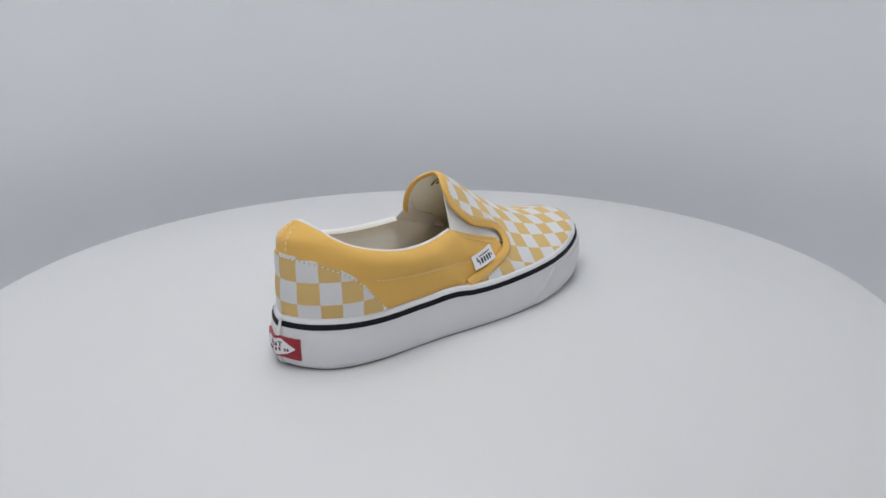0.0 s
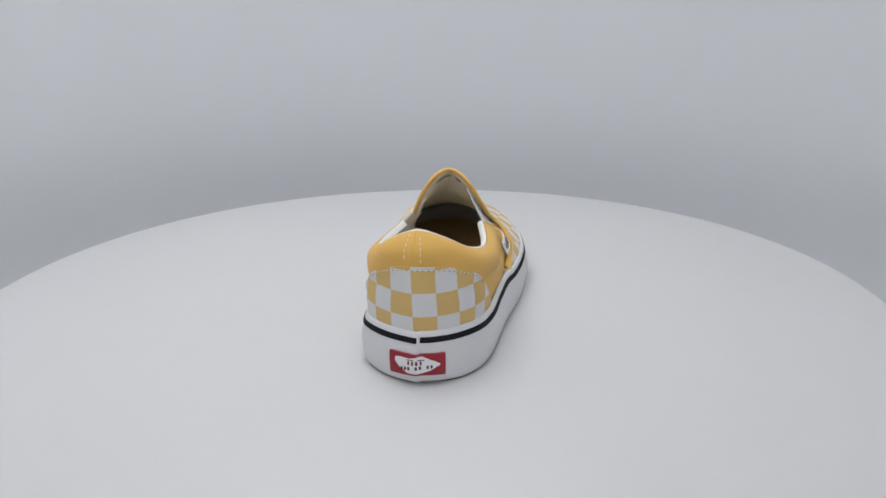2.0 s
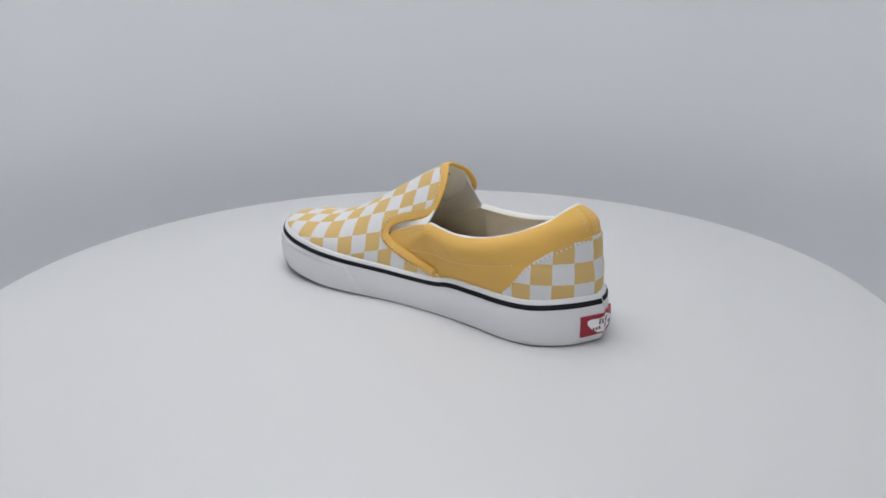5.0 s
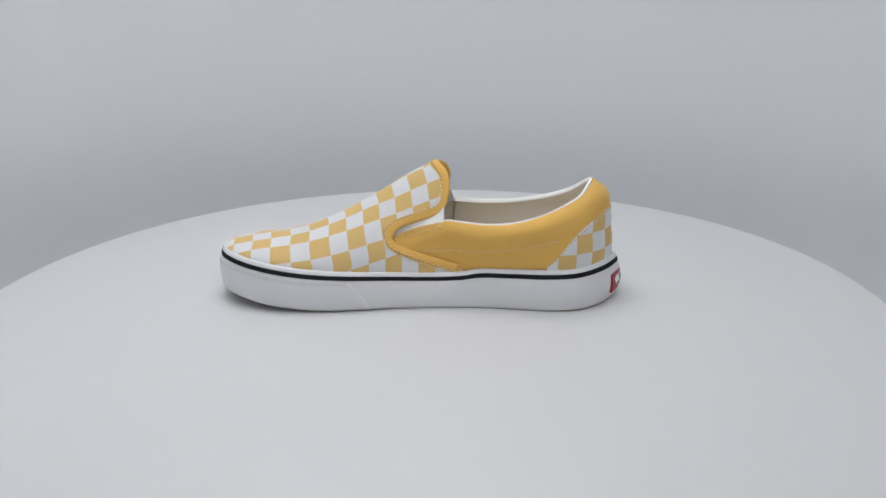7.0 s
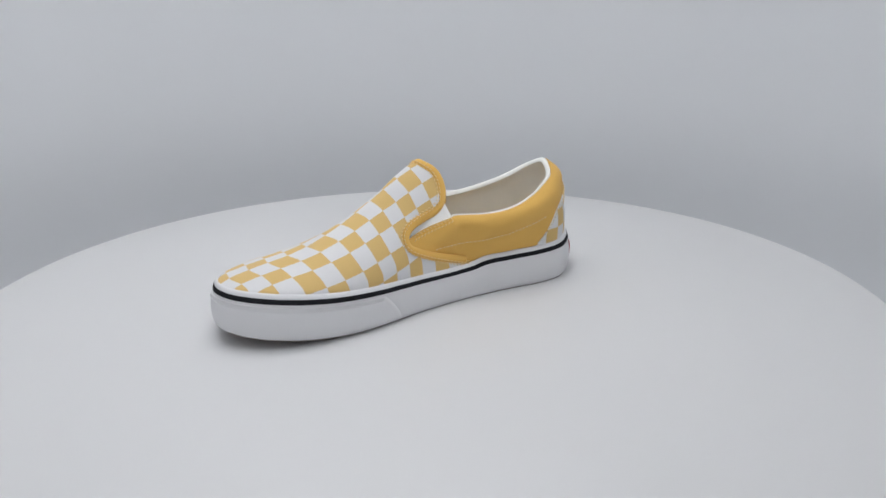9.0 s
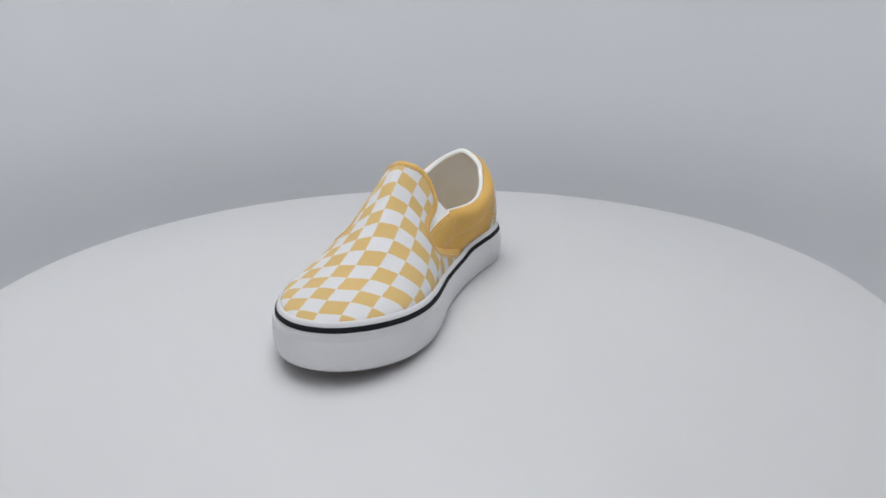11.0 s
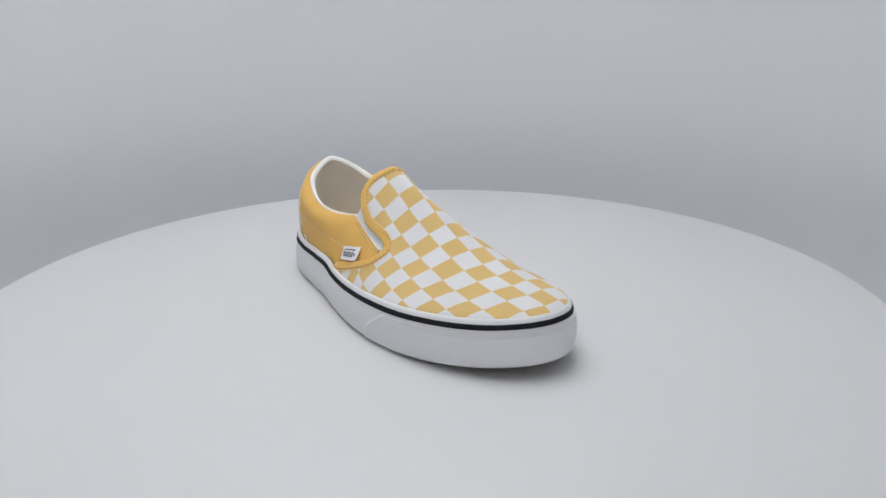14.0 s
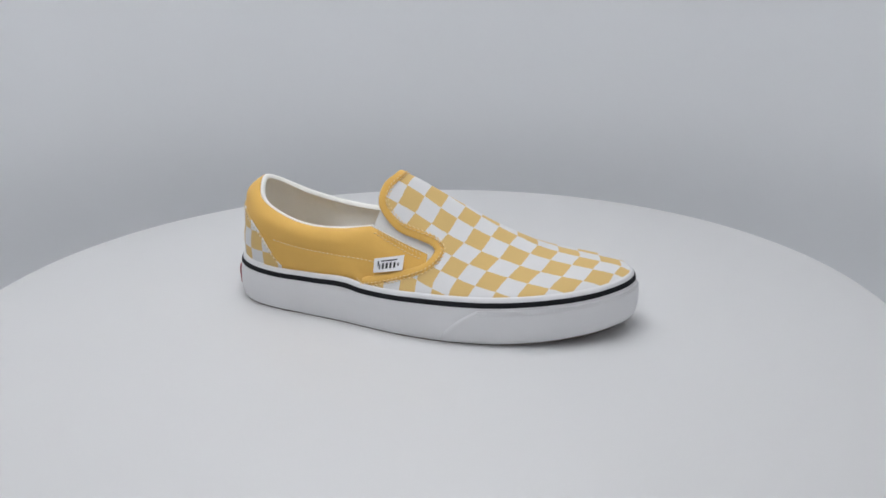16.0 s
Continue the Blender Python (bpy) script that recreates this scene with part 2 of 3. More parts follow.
RIM_T_MED, RIM_X_MED = rim(RIM_MED, True)
RIM_T_LAT, RIM_X_LAT = rim(RIM_LAT, False)


def rim_x(t, medial):
    ts, xs = (RIM_T_MED, RIM_X_MED) if medial else (RIM_T_LAT, RIM_X_LAT)
    return float(np.interp(t, ts[::-1], xs[::-1]))


RS = np.linspace(-40, TIP_X, 400)
RL = np.concatenate([[0], np.cumsum(np.hypot(np.diff(RS), np.diff(ridge_z(RS))))])
ROW0 = float(np.interp(12.2, RS, RL))


def normals(g):
    """Unit normals of a grid of points."""
    du = np.gradient(g, axis=0)
    dv = np.gradient(g, axis=1)
    n = np.cross(du, dv)
    return n / np.maximum(np.linalg.norm(n, axis=2), 1e-9)[..., None]


def sheet(name, grid, mat, parent, label="", thick=1.0, up=None, uv=None, wrap=False):
    """A cloth or rubber sheet over a grid of points (mm), with real thickness on its inner side."""
    nrm = normals(grid)
    if up is not None and (nrm * up).sum() < 0:
        nrm = -nrm
    r, c = grid.shape[:2]
    v = np.concatenate([grid.reshape(-1, 3), (grid - nrm * thick).reshape(-1, 3)]) * 0.001
    idx = np.arange(r * c).reshape(r, c)
    f = []
    o = r * c
    for i in range(r - 1 + (1 if wrap else 0)):
        for j in range(c - 1):
            i2 = (i + 1) % r
            f.append((idx[i, j], idx[i2, j], idx[i2, j + 1], idx[i, j + 1]))
            f.append((o + idx[i, j + 1], o + idx[i2, j + 1], o + idx[i2, j], o + idx[i, j]))
    edge = [[idx[i, 0] for i in range(r)], [idx[i, c - 1] for i in range(r)][::-1]]
    if not wrap:
        edge = [[*idx[:, 0], *idx[-1, 1:], *idx[::-1, -1][1:], *idx[0, ::-1][1:-1]]]
        loops = [(edge[0][k], edge[0][(k + 1) % len(edge[0])]) for k in range(len(edge[0]))]
    else:
        loops = [(e[k], e[(k + 1) % r]) for e in edge for k in range(r)]
    for a, b in loops:
        f.append((b, a, o + a, o + b))
    f = [tuple(int(q) for q in x) for x in f]
    ob = mesh_object(name, v.tolist(), f, mat, parent, label)
    me = ob.data
    bm = bmesh.new()
    bm.from_mesh(me)
    if uv is not None:
        lay = bm.loops.layers.uv.new("cloth")
        bm.verts.ensure_lookup_table()
        flat = uv.reshape(-1, 2)
        for fc in bm.faces:
            for lp in fc.loops:
                lp[lay].uv = flat[lp.vert.index % o]
    bmesh.ops.recalc_face_normals(bm, faces=bm.faces)
    for e in bm.edges:
        if len(e.link_faces) == 2 and e.calc_face_angle(0) > 0.9:
            e.smooth = False
    bm.to_mesh(me)
    bm.free()
    return ob


def tube(name, path, nrm, wide, high, mat, parent, label="", sides=10, closed=False):
    """A rolled strip along a path (mm): wide along the surface, high along its normal."""
    n = len(path)
    tan = np.gradient(path, axis=0)
    tan /= np.linalg.norm(tan, axis=1)[:, None]
    nrm = nrm - tan * (nrm * tan).sum(1)[:, None]
    nrm /= np.linalg.norm(nrm, axis=1)[:, None]
    side = np.cross(tan, nrm)
    v, f = [], []
    for k in range(n):
        for q in range(sides):
            a = 2 * math.pi * q / sides
            v.append((path[k] + side[k] * wide * math.cos(a) + nrm[k] * high * math.sin(a)) * 0.001)
    for k in range(n - 1):
        for q in range(sides):
            q2 = (q + 1) % sides
            f.append((k * sides + q, k * sides + q2, (k + 1) * sides + q2, (k + 1) * sides + q))
    f.append(tuple(range(sides))[::-1])
    f.append(tuple((n - 1) * sides + q for q in range(sides)))
    return mesh_object(name, v, f, mat, parent, label)


def stitches(name, path, nrm, mat, parent, length=2.0, gap=0.9, r=0.33, lift=0.15, slant=0.0, label=""):
    """A sewn line: one short thread after another along a path (mm)."""
    s = np.concatenate([[0], np.cumsum(np.linalg.norm(np.diff(path, axis=0), axis=1))])
    v, f = [], []
    u = gap
    while u + length < s[-1]:
        a, b, m, nn = (np.array([np.interp(w, s, arr[:, k]) for k in range(3)]) for w, arr in ((u, path), (u + length, path), (u + length / 2, path), (u + length / 2, nrm)))
        nn = nn / np.linalg.norm(nn)
        t = (b - a) / max(np.linalg.norm(b - a), 1e-6)
        sd = np.cross(t, nn)
        a, b = a - sd * slant, b + sd * slant
        o = len(v)
        for c, w, hgt in ((a, 0.55, -0.1), ((a * 2 + b) / 3, 1.0, 1.0), ((a + 2 * b) / 3, 1.0, 1.0), (b, 0.55, -0.1)):
            for q in range(6):
                g = math.pi * 2 * q / 6
                v.append((c + nn * (lift * hgt) + sd * r * w * math.cos(g) + nn * r * w * math.sin(g)) * 0.001)
        for k in range(3):
            for q in range(6):
                q2 = (q + 1) % 6
                f.append((o + k * 6 + q, o + k * 6 + q2, o + k * 6 + 6 + q2, o + k * 6 + 6 + q))
        f.append(tuple(o + q for q in range(6))[::-1])
        f.append(tuple(o + 18 + q for q in range(6)))
        u += length + gap
    return tagged(mesh_object(name, v, f, mat, parent, label), kind="stuff") if v else None


# ---------------------------------------------------------------- shoe materials
def canvas(name, colour, other=None, rough=0.85, vary=0.05):
    """Woven cotton; with a second colour it is printed with checks by the cloth's own coordinates."""
    m = material(name, colour, rough, vary, 60.0, 0.0)
    nt = m.node_tree
    b = nt.nodes["Principled BSDF"]
    tc = nt.nodes.new("ShaderNodeTexCoord")
    weave = nt.nodes.new("ShaderNodeTexNoise")
    weave.inputs["Scale"].default_value, weave.inputs["Detail"].default_value = 1500.0, 3.0
    nt.links.new(tc.outputs["Object"], weave.inputs["Vector"])
    bp = nt.nodes.new("ShaderNodeBump")
    bp.inputs["Strength"].default_value, bp.inputs["Distance"].default_value = 0.35, 0.0004
    nt.links.new(weave.outputs["Fac"], bp.inputs["Height"])
    nt.links.new(bp.outputs[0], b.inputs["Normal"])
    b.inputs["Sheen Weight"].default_value = 0.08
    if other:
        uv = nt.nodes.new("ShaderNodeUVMap")
        uv.uv_map = "cloth"
        # ragged print edge: the checks follow the weave
        nz = nt.nodes.new("ShaderNodeTexNoise")
        nz.inputs["Scale"].default_value = 420.0
        nt.links.new(tc.outputs["Object"], nz.inputs["Vector"])
        sc = nt.nodes.new("ShaderNodeVectorMath")
        sc.operation = "MULTIPLY_ADD"
        nt.links.new(nz.outputs["Color"], sc.inputs[0])
        sc.inputs[1].default_value = (0.06, 0.06, 0)
        nt.links.new(uv.outputs[0], sc.inputs[2])
        off = nt.nodes.new("ShaderNodeVectorMath")
        off.operation = "ADD"
        nt.links.new(sc.outputs[0], off.inputs[0])
        off.inputs[1].default_value = (-0.03, -0.03, 0.5)
        ck = nt.nodes.new("ShaderNodeTexChecker")
        ck.inputs["Scale"].default_value = 1.0
        ck.inputs["Color1"].default_value = (*colour, 1)
        ck.inputs["Color2"].default_value = (*other, 1)
        nt.links.new(off.outputs[0], ck.inputs["Vector"])
        scale = [n for n in nt.nodes if n.type == "VECT_MATH" and n.operation == "SCALE"][0]
        nt.links.new(ck.outputs["Color"], scale.inputs[0])
    return m


YELLOW = (0.72, 0.43, 0.102)
PALE = (0.64, 0.44, 0.165)
CHECKED = canvas("checked_canvas", PALE, (0.67, 0.67, 0.673))
CANVAS = canvas("yellow_canvas", YELLOW)
LINING = canvas("cream_lining", (0.93, 0.915, 0.84))
PIPING = canvas("white_lining", (0.84, 0.835, 0.80))
GORE = canvas("white_elastic", (0.74, 0.74, 0.725))
RUBBER = material("white_rubber", (0.70, 0.70, 0.712), 0.5, 0.015, 25.0, 0.08, 600.0, fine=0.01)
BLACK = material("black_rubber", (0.006, 0.006, 0.009), 0.75, 0.05, 50.0)
BLACK.node_tree.nodes["Principled BSDF"].inputs["Specular IOR Level"].default_value = 0.25
GUM = material("brown_outsole", (0.10, 0.05, 0.03), 0.6, 0.08, 50.0)
RED = material("red_rubber", (0.31, 0.011, 0.025), 0.45, 0.05, 60.0)
TAG_WHITE = material("label_white", (0.82, 0.82, 0.83), 0.55, 0.02, 60.0)
INK = material("label_ink", (0.03, 0.03, 0.035), 0.6, 0.05, 80.0)
INK_RED = material("dark_red_ink", (0.10, 0.015, 0.02), 0.6, 0.05, 80.0)
INK_FADED = material("faded_ink", (0.16, 0.16, 0.13), 0.7, 0.1, 200.0)
FOOTBED = canvas("yellow_footbed", (0.60, 0.42, 0.18))
THREAD = material("cream_thread", (0.74, 0.66, 0.48), 0.7, 0.05, 200.0)
HOLES = material("needle_holes", (0.30, 0.19, 0.09), 0.8, 0.1, 200.0)
THREAD_Y = material("yellow_thread", (0.78, 0.58, 0.29), 0.7, 0.05, 200.0)

shoe = tagged(new("slip_on_shoe"), "yellow and white checked canvas slip-on shoe with white rubber sole", "shoe")
UP = np.array([0.0, 0.0, 1.0])

# ---- sole
H_ROWS = [0.0, 0.03, 0.07, 0.12, 0.25, 0.4, 0.55, 0.66, 0.73, 0.752]
wall = np.array([[wall_point(i, h) for h in H_ROWS] for i in range(N)])
side_up = np.concatenate([OUT, np.zeros((N, 1))], 1)[:, None, :]
sole = sheet("sidewall", wall, RUBBER, shoe, "matt white rubber sidewall", 4.0, side_up, wrap=True)
# foxing tape: a second band above it, a hair further in, rolled over at the top
H2 = [0.70, 0.745, 0.75, 0.80, 0.86, 0.92, 0.965, 0.99, 1.0]
IN2 = [-1.0, -0.1, 0.25, 0.35, 0.35, 0.35, 0.2, -0.3, -1.2]
fox = np.array([[wall_point(i, h, e) for h, e in zip(H2, IN2)] for i in range(N)])
sheet("foxing_tape", fox, RUBBER, shoe, "white rubber foxing tape", 3.0, side_up, wrap=True)
band = np.array([[wall_point(i, h, e) for h, e in ((0.80, 0.2), (0.808, 0.7), (0.855, 0.8), (0.902, 0.7), (0.91, 0.2))] for i in range(N)])
sheet("stripe", band, BLACK, shoe, "thin black rubber stripe round the sole", 0.6, side_up, wrap=True)


def outline_index(x, medial):
    seg = range(0, TOE + 1) if medial else range(TOE, N)
    xs = OUTLINE[list(seg), 0]
    if medial:
        return float(np.interp(x, xs, list(seg)))
    return float(np.interp(x, xs[::-1], list(seg)[::-1]))


# toe bumper, lapping over the sidewall with slanted ends
rows = []
HB = [0.02, 0.06, 0.12, 0.25, 0.4, 0.55, 0.65, 0.735, 0.746]
EB = [0.2, 0.9, 1.1, 1.1, 1.1, 1.1, 1.1, 0.95, 0.2]
for q in np.linspace(0, 1, 150):
    row = []
    for h, e in zip(HB, EB):
        a = outline_index(36 + 22 * h ** 1.6, True)
        b = outline_index(36 + 42 * h ** 2.0, False)
        fade = min(1.0, q * 160, (1 - q) * 160)
        row.append(wall_point(a + (b - a) * q, h, 0.1 + (e - 0.1) * fade))
    rows.append(row)
bump_grid = np.array(rows)
toe_up = (bump_grid - np.array([60.0, -16.0, 10.0])) * np.array([1, 1, 0])
sheet("toe_bumper", bump_grid, RUBBER, shoe, "white rubber toe bumper", 1.6, toe_up)
# knurled band along the bumper's upper edge: two thin ribs with a lattice of crossing ridges between them
a, b = outline_index(52, True), outline_index(60, False)
for h in (0.652, 0.742):
    path = np.array([wall_point(a + (b - a) * q, h, 1.0) for q in np.linspace(0, 1, 200)])
    rib_n = np.array([[*OUT[int(a + (b - a) * q) % N], 0.0] for q in np.linspace(0, 1, 200)])
    tube("rib", path, rib_n, 0.28, 0.3, RUBBER, shoe, "thin raised rubber rib", 6)
v, f = [], []
KN = 170
for k in range(KN):
    for lo, hi in ((0.662, 0.732), (0.732, 0.662)):
        i = a + (b - a) * k / KN
        p, q = wall_point(i, lo, 1.0), wall_point(i + (b - a) / KN, hi, 1.0)
        nn = np.array([*OUT[int(i) % N], 0.0])
        w = np.cross((q - p) / np.linalg.norm(q - p), nn) * 0.22
        o = len(v)
        v += [(p + w) * 0.001, (p - w) * 0.001, (q - w) * 0.001, (q + w) * 0.001, (p + nn * 0.38) * 0.001, (q + nn * 0.38) * 0.001]
        f += [(o, o + 4, o + 5, o + 3), (o + 4, o + 1, o + 2, o + 5), (o, o + 1, o + 4), (o + 3, o + 5, o + 2)]
tagged(mesh_object("knurling", v, f, RUBBER, shoe, "fine knurled rubber band", smooth=False), kind="stuff")

# outsole: brown gum underside with a shallow rim
v, f = [], []
levels = [(0.0, -0.2), (-3.0, 0.0), (-8.0, 0.0), (-20.0, 0.0)]
for off, dz in levels:
    for i in range(N):
        p = OUTLINE[i] + OUT[i] * (off - 1.3)
        v.append((p[0] * 0.001, p[1] * 0.001, (float(spring(OUTLINE[i, 0])) + 0.5 + dz) * 0.001))
for k in range(len(levels) - 1):
    for i in range(N):
        j = (i + 1) % N
        f.append((k * N + i, k * N + j, (k + 1) * N + j, (k + 1) * N + i))
f.append(tuple(range((len(levels) - 1) * N, len(levels) * N)))
o = len(v)
v += [(x, y, z + 0.006) for x, y, z in v[:N]]
for i in range(N):
    j = (i + 1) % N
    f.append((i, j, o + j, o + i))
f.append(tuple(range(o, o + N)))
mesh_object("outsole", v, f, GUM, shoe, "dark brown rubber outsole", smooth=False)

# footbed
v, f = [], []
for k, off in enumerate((6.0, 14.0, 24.0)):
    for i in range(N):
        p = OUTLINE[i] - OUT[i] * off
        v.append((p[0] * 0.001, p[1] * 0.001, (19.5 - k * 0.8 + 3.0 * max(0.0, -(p[0] + 60) / 75)) * 0.001))
for k in range(2):
    for i in range(N):
        j = (i + 1) % N
        f.append((k * N + i, k * N + j, (k + 1) * N + j, (k + 1) * N + i))
f.append(tuple(range(2 * N, 3 * N)))
mesh_object("footbed", v, f, FOOTBED, shoe, "yellow padded footbed")

# ---- vamp
COLS = 56
cols = [(True, t) for t in np.linspace(0, 1, COLS)] + [(False, t) for t in np.linspace(1, 0, COLS)[1:]]

DROP = curve((-58, -45, -32.5, -19.5, -6.5, 6.5, 19.5, 32.5, 45, 58), (20, 15.5, 10.5, 5.2, 2.4, 0.3, 3.6, 5.6, 8, 11))   # how far the cloth's rows fall back down the flanks


def vamp_grid(nx=72):
    g, uv = [], []
    for med, t in cols:
        xe = rim_x(t, med)
        xs = TIP_X - (TIP_X - xe) * (1 - np.cos(np.linspace(0.02, 1, nx) * math.pi / 2) ** 1.0)
        line, lu = [], []
        for x in xs:
            p = arch(x, t, med)
            tt = np.linspace(t, 1, 14)
            a = arch(x, tt, med)
            arc = np.linalg.norm(np.diff(a, axis=0), axis=1).sum() * (1 if med else -1)
            arc += (float(ridge_y0(x)) - float(check_y(x))) * 1.05
            fall = float(DROP(arc))
            line.append(p)
            row = (np.interp(x, RS, RL) + fall - ROW0) / CHECK + 1.0
            lu.append((float(np.interp(x, (70, 84, 97, 111, 125), (0, 0.04, 0.08, 0.14, 0.17))) + float(np.interp(arc / CHECK + 0.5, (-5, -2.18, -1.15, 0, 1, 2.08, 3.08, 4.33, 6), (-4.7, -2, -1, 0, 1, 2, 3, 4, 5.6))), float(np.interp(row, (-5, 4.03, 5.07, 6.12, 7.29, 8.39, 9.5, 10.55, 13.6), (-5, 4, 5, 6, 7, 8, 9, 10, 12.9)))))
        g.append(line)
        uv.append(lu)
    return np.array(g), np.array(uv)


VAMP, VAMP_UV = vamp_grid()
VN = normals(VAMP)
if (VN[..., 2]).sum() < 0:
    VN = -VN
VAMP_OUT = VAMP + VN * 0.8
sheet("vamp", VAMP_OUT, CHECKED, shoe, "canvas vamp printed with yellow and white checks", 1.2, UP, VAMP_UV)
LIN = VAMP - VN * 0.7
sheet("vamp_lining", LIN, LINING, shoe, "cream canvas lining of the vamp", 0.8, UP)

edge = VAMP_OUT[:, -1]
edge_n = VN[:, -2]
keep = np.concatenate([[True], np.linalg.norm(np.diff(edge, axis=0), axis=1) > 0.05])
E_PATH = smooth_line(edge[keep][::2], 260)
es = np.linspace(0, 1, len(edge[keep]))
E_N = np.stack([np.interp(np.linspace(0, 1, 260), es, edge_n[keep][:, a]) for a in range(3)], 1)
tube("binding", (E_PATH - E_N * 0.75)[5:-5], E_N[5:-5], 3.3, 1.35, CANVAS, shoe, "folded yellow canvas binding round the vamp's edge", 12)
tan = np.gradient(E_PATH, axis=0)
tan /= np.linalg.norm(tan, axis=1)[:, None]
side = np.cross(tan, E_N)
into = VAMP_OUT[keep][:, -8] - edge[keep]
into = np.stack([np.interp(np.linspace(0, 1, 260), es, into[:, a]) for a in range(3)], 1)
fwd = np.sign((side * into).sum())
stitches("stitching", E_PATH + side * 3.3 * fwd + E_N * 0.3, E_N, THREAD_Y, shoe, 2.1, 0.9, 0.42, slant=0.4)
stitches("stitching", E_PATH + side * 1.5 * fwd + E_N * 0.8, E_N, THREAD_Y, shoe, 2.1, 0.9, 0.38, slant=-0.3)

# ---- quarters: one sheet from the lateral gore round the heel to the medial gore
RIBS = [  # where the rib stands on the feather line (x, medial side?), and where it ends on the top line
    (20, False, (17.5, -51.5, 50.3)), (0, False, (-1, -46.5, 56.8)), (-20, False, (-21.5, -42.6, 64.3)), (-42, False, (-42, -46, 62)), (-66, False, (-66, -46.5, 62.4)),
    (-89, False, (-87, -42.5, 66.5)), (-109, False, (-104, -35, 73)), (-124, False, (-114, -22.5, 82)),
    (None, None, (-118.5, -10, 86.3)),
    (-124, True, (-114, -0.5, 83)), (-109, True, (-105, 8.5, 76)), (-91, True, (-90, 16, 69)), (-68, True, (-67, 21, 62.6)), (-45, True, (-45, 20.5, 60.6)),
    (-19, True, (-17.5, 13.5, 62)), (2, True, (1, 17, 56.5)), (20, True, (18.5, 19.3, 49.5))]


def feather_index(x, medial):
    seg = list(range(0, TIP + 1)) if medial else list(range(TIP, N + 1))
    xs = [FEATHER[k % N, 0] for k in seg]
    return float(np.interp(x, xs, seg)) if medial else float(np.interp(x, xs[::-1], seg[::-1]))


rib_u = [float(N) if x is None else (feather_index(x, m) + (N if m else 0)) for x, m, _ in RIBS]
top = np.array([q for _, _, q in RIBS], float)
QN = 200
QU = np.linspace(rib_u[0], rib_u[-1], QN)
TOP = np.zeros((QN, 3))
for lo, hi in ((0, 2), (2, 14), (14, 16)):
    for a in range(3):
        fcurve = curve(rib_u[lo:hi + 1], top[lo:hi + 1, a])
        m = (QU >= rib_u[lo] - 1e-6) & (QU <= rib_u[hi] + 1e-6)
        TOP[m, a] = fcurve(QU[m])
BASE = np.array([[np.interp(u % N, range(N + 1), np.append(FEATHER[:, a], FEATHER[0, a])) for a in range(3)] for u in QU])
QOUT = np.array([[np.interp(u % N, range(N + 1), np.append(OUT[:, a], OUT[0, a])) for a in range(2)] + [0.0] for u in QU])
lean = np.interp(QU, [rib_u[0], rib_u[2], rib_u[4], rib_u[7], rib_u[8], rib_u[9], rib_u[12], rib_u[14], rib_u[16]], [1.5, 5, 10.5, 12, 11.5, 12, 11, 5, 1.5])


def quarter(k, t, lift=0.0):
    p0, p3, n = BASE[k], TOP[k], QOUT[k]
    h = p3[2] - p0[2]
    p1 = p0 + n * 1.5 + UP * 0.38 * h
    p2 = p3 + n * lean[k] - UP * 0.12 * h
    t = np.asarray(t, float)[..., None]
    return (1 - t) ** 3 * p0 + 3 * t * (1 - t) ** 2 * p1 + 3 * t * t * (1 - t) * p2 + t ** 3 * p3 + n * lift


QT = np.linspace(0, 1, 26)


def rib(k):
    """Behind the gore the quarter has its own shape, under the vamp it follows the vamp's."""
    own = quarter(k, QT)
    x = BASE[k, 0]
    w = min(1.0, max(0.0, (x + 42) / 24))
    if w == 0.0:
        return own
    w = w * w * (3 - 2 * w)
    hi = np.clip((QT - 0.3) / 0.45, 0, 1)
    fr = min(1.0, max(0.0, (x + 16) / 30))
    w = (w * (1 - hi * hi * (3 - 2 * hi) * (1 - fr)))[:, None]
    med = k > QN / 2
    under = arch(x, QT * t_at_height(x, TOP[k, 2], med), med) - QOUT[k] * 2.2
    return own * (1 - w) + under * w


QGRID = np.array([rib(k) for k in range(QN)])
# the padded collar swells above its seam
SEAM_T = np.zeros(QN)
for k in range(QN):
    xs_, zs_ = ((-104, -83, -60, -42, -3, 20), (53, 48, 43.5, 41.5, 40, 38.5)) if k > QN / 2 else ((-104, -88, -63, -33, 0, 20), (52.5, 49.5, 47, 45, 42, 40))
    SEAM_T[k] = np.interp(np.interp(BASE[k, 0], xs_, zs_), QGRID[k, :, 2], QT)
pad = np.exp(-((QT[None] - SEAM_T[:, None] - 0.3) / 0.2) ** 2) * 1.7 - np.exp(-((QT[None] - SEAM_T[:, None]) / 0.05) ** 2) * 0.7
inside = np.clip(np.minimum(QU - rib_u[1], rib_u[15] - QU) / 12, 0, 1)
heel = np.clip((-88 - BASE[:, 0]) / 26, 0, 1)
pad = pad + 2.6 * np.exp(-((QGRID[..., 2] - 78) / 6.5) ** 2) * (heel * heel * (3 - 2 * heel))[:, None]
QGRID = QGRID + QOUT[:, None, :] * (pad * inside[:, None])[..., None]
QNRM = normals(QGRID)
if (QNRM * QOUT[:, None, :]).sum() < 0:
    QNRM = -QNRM
sheet("quarter", QGRID, CANVAS, shoe, "plain yellow canvas quarters with padded collar", 1.2, QOUT[:, None, :])

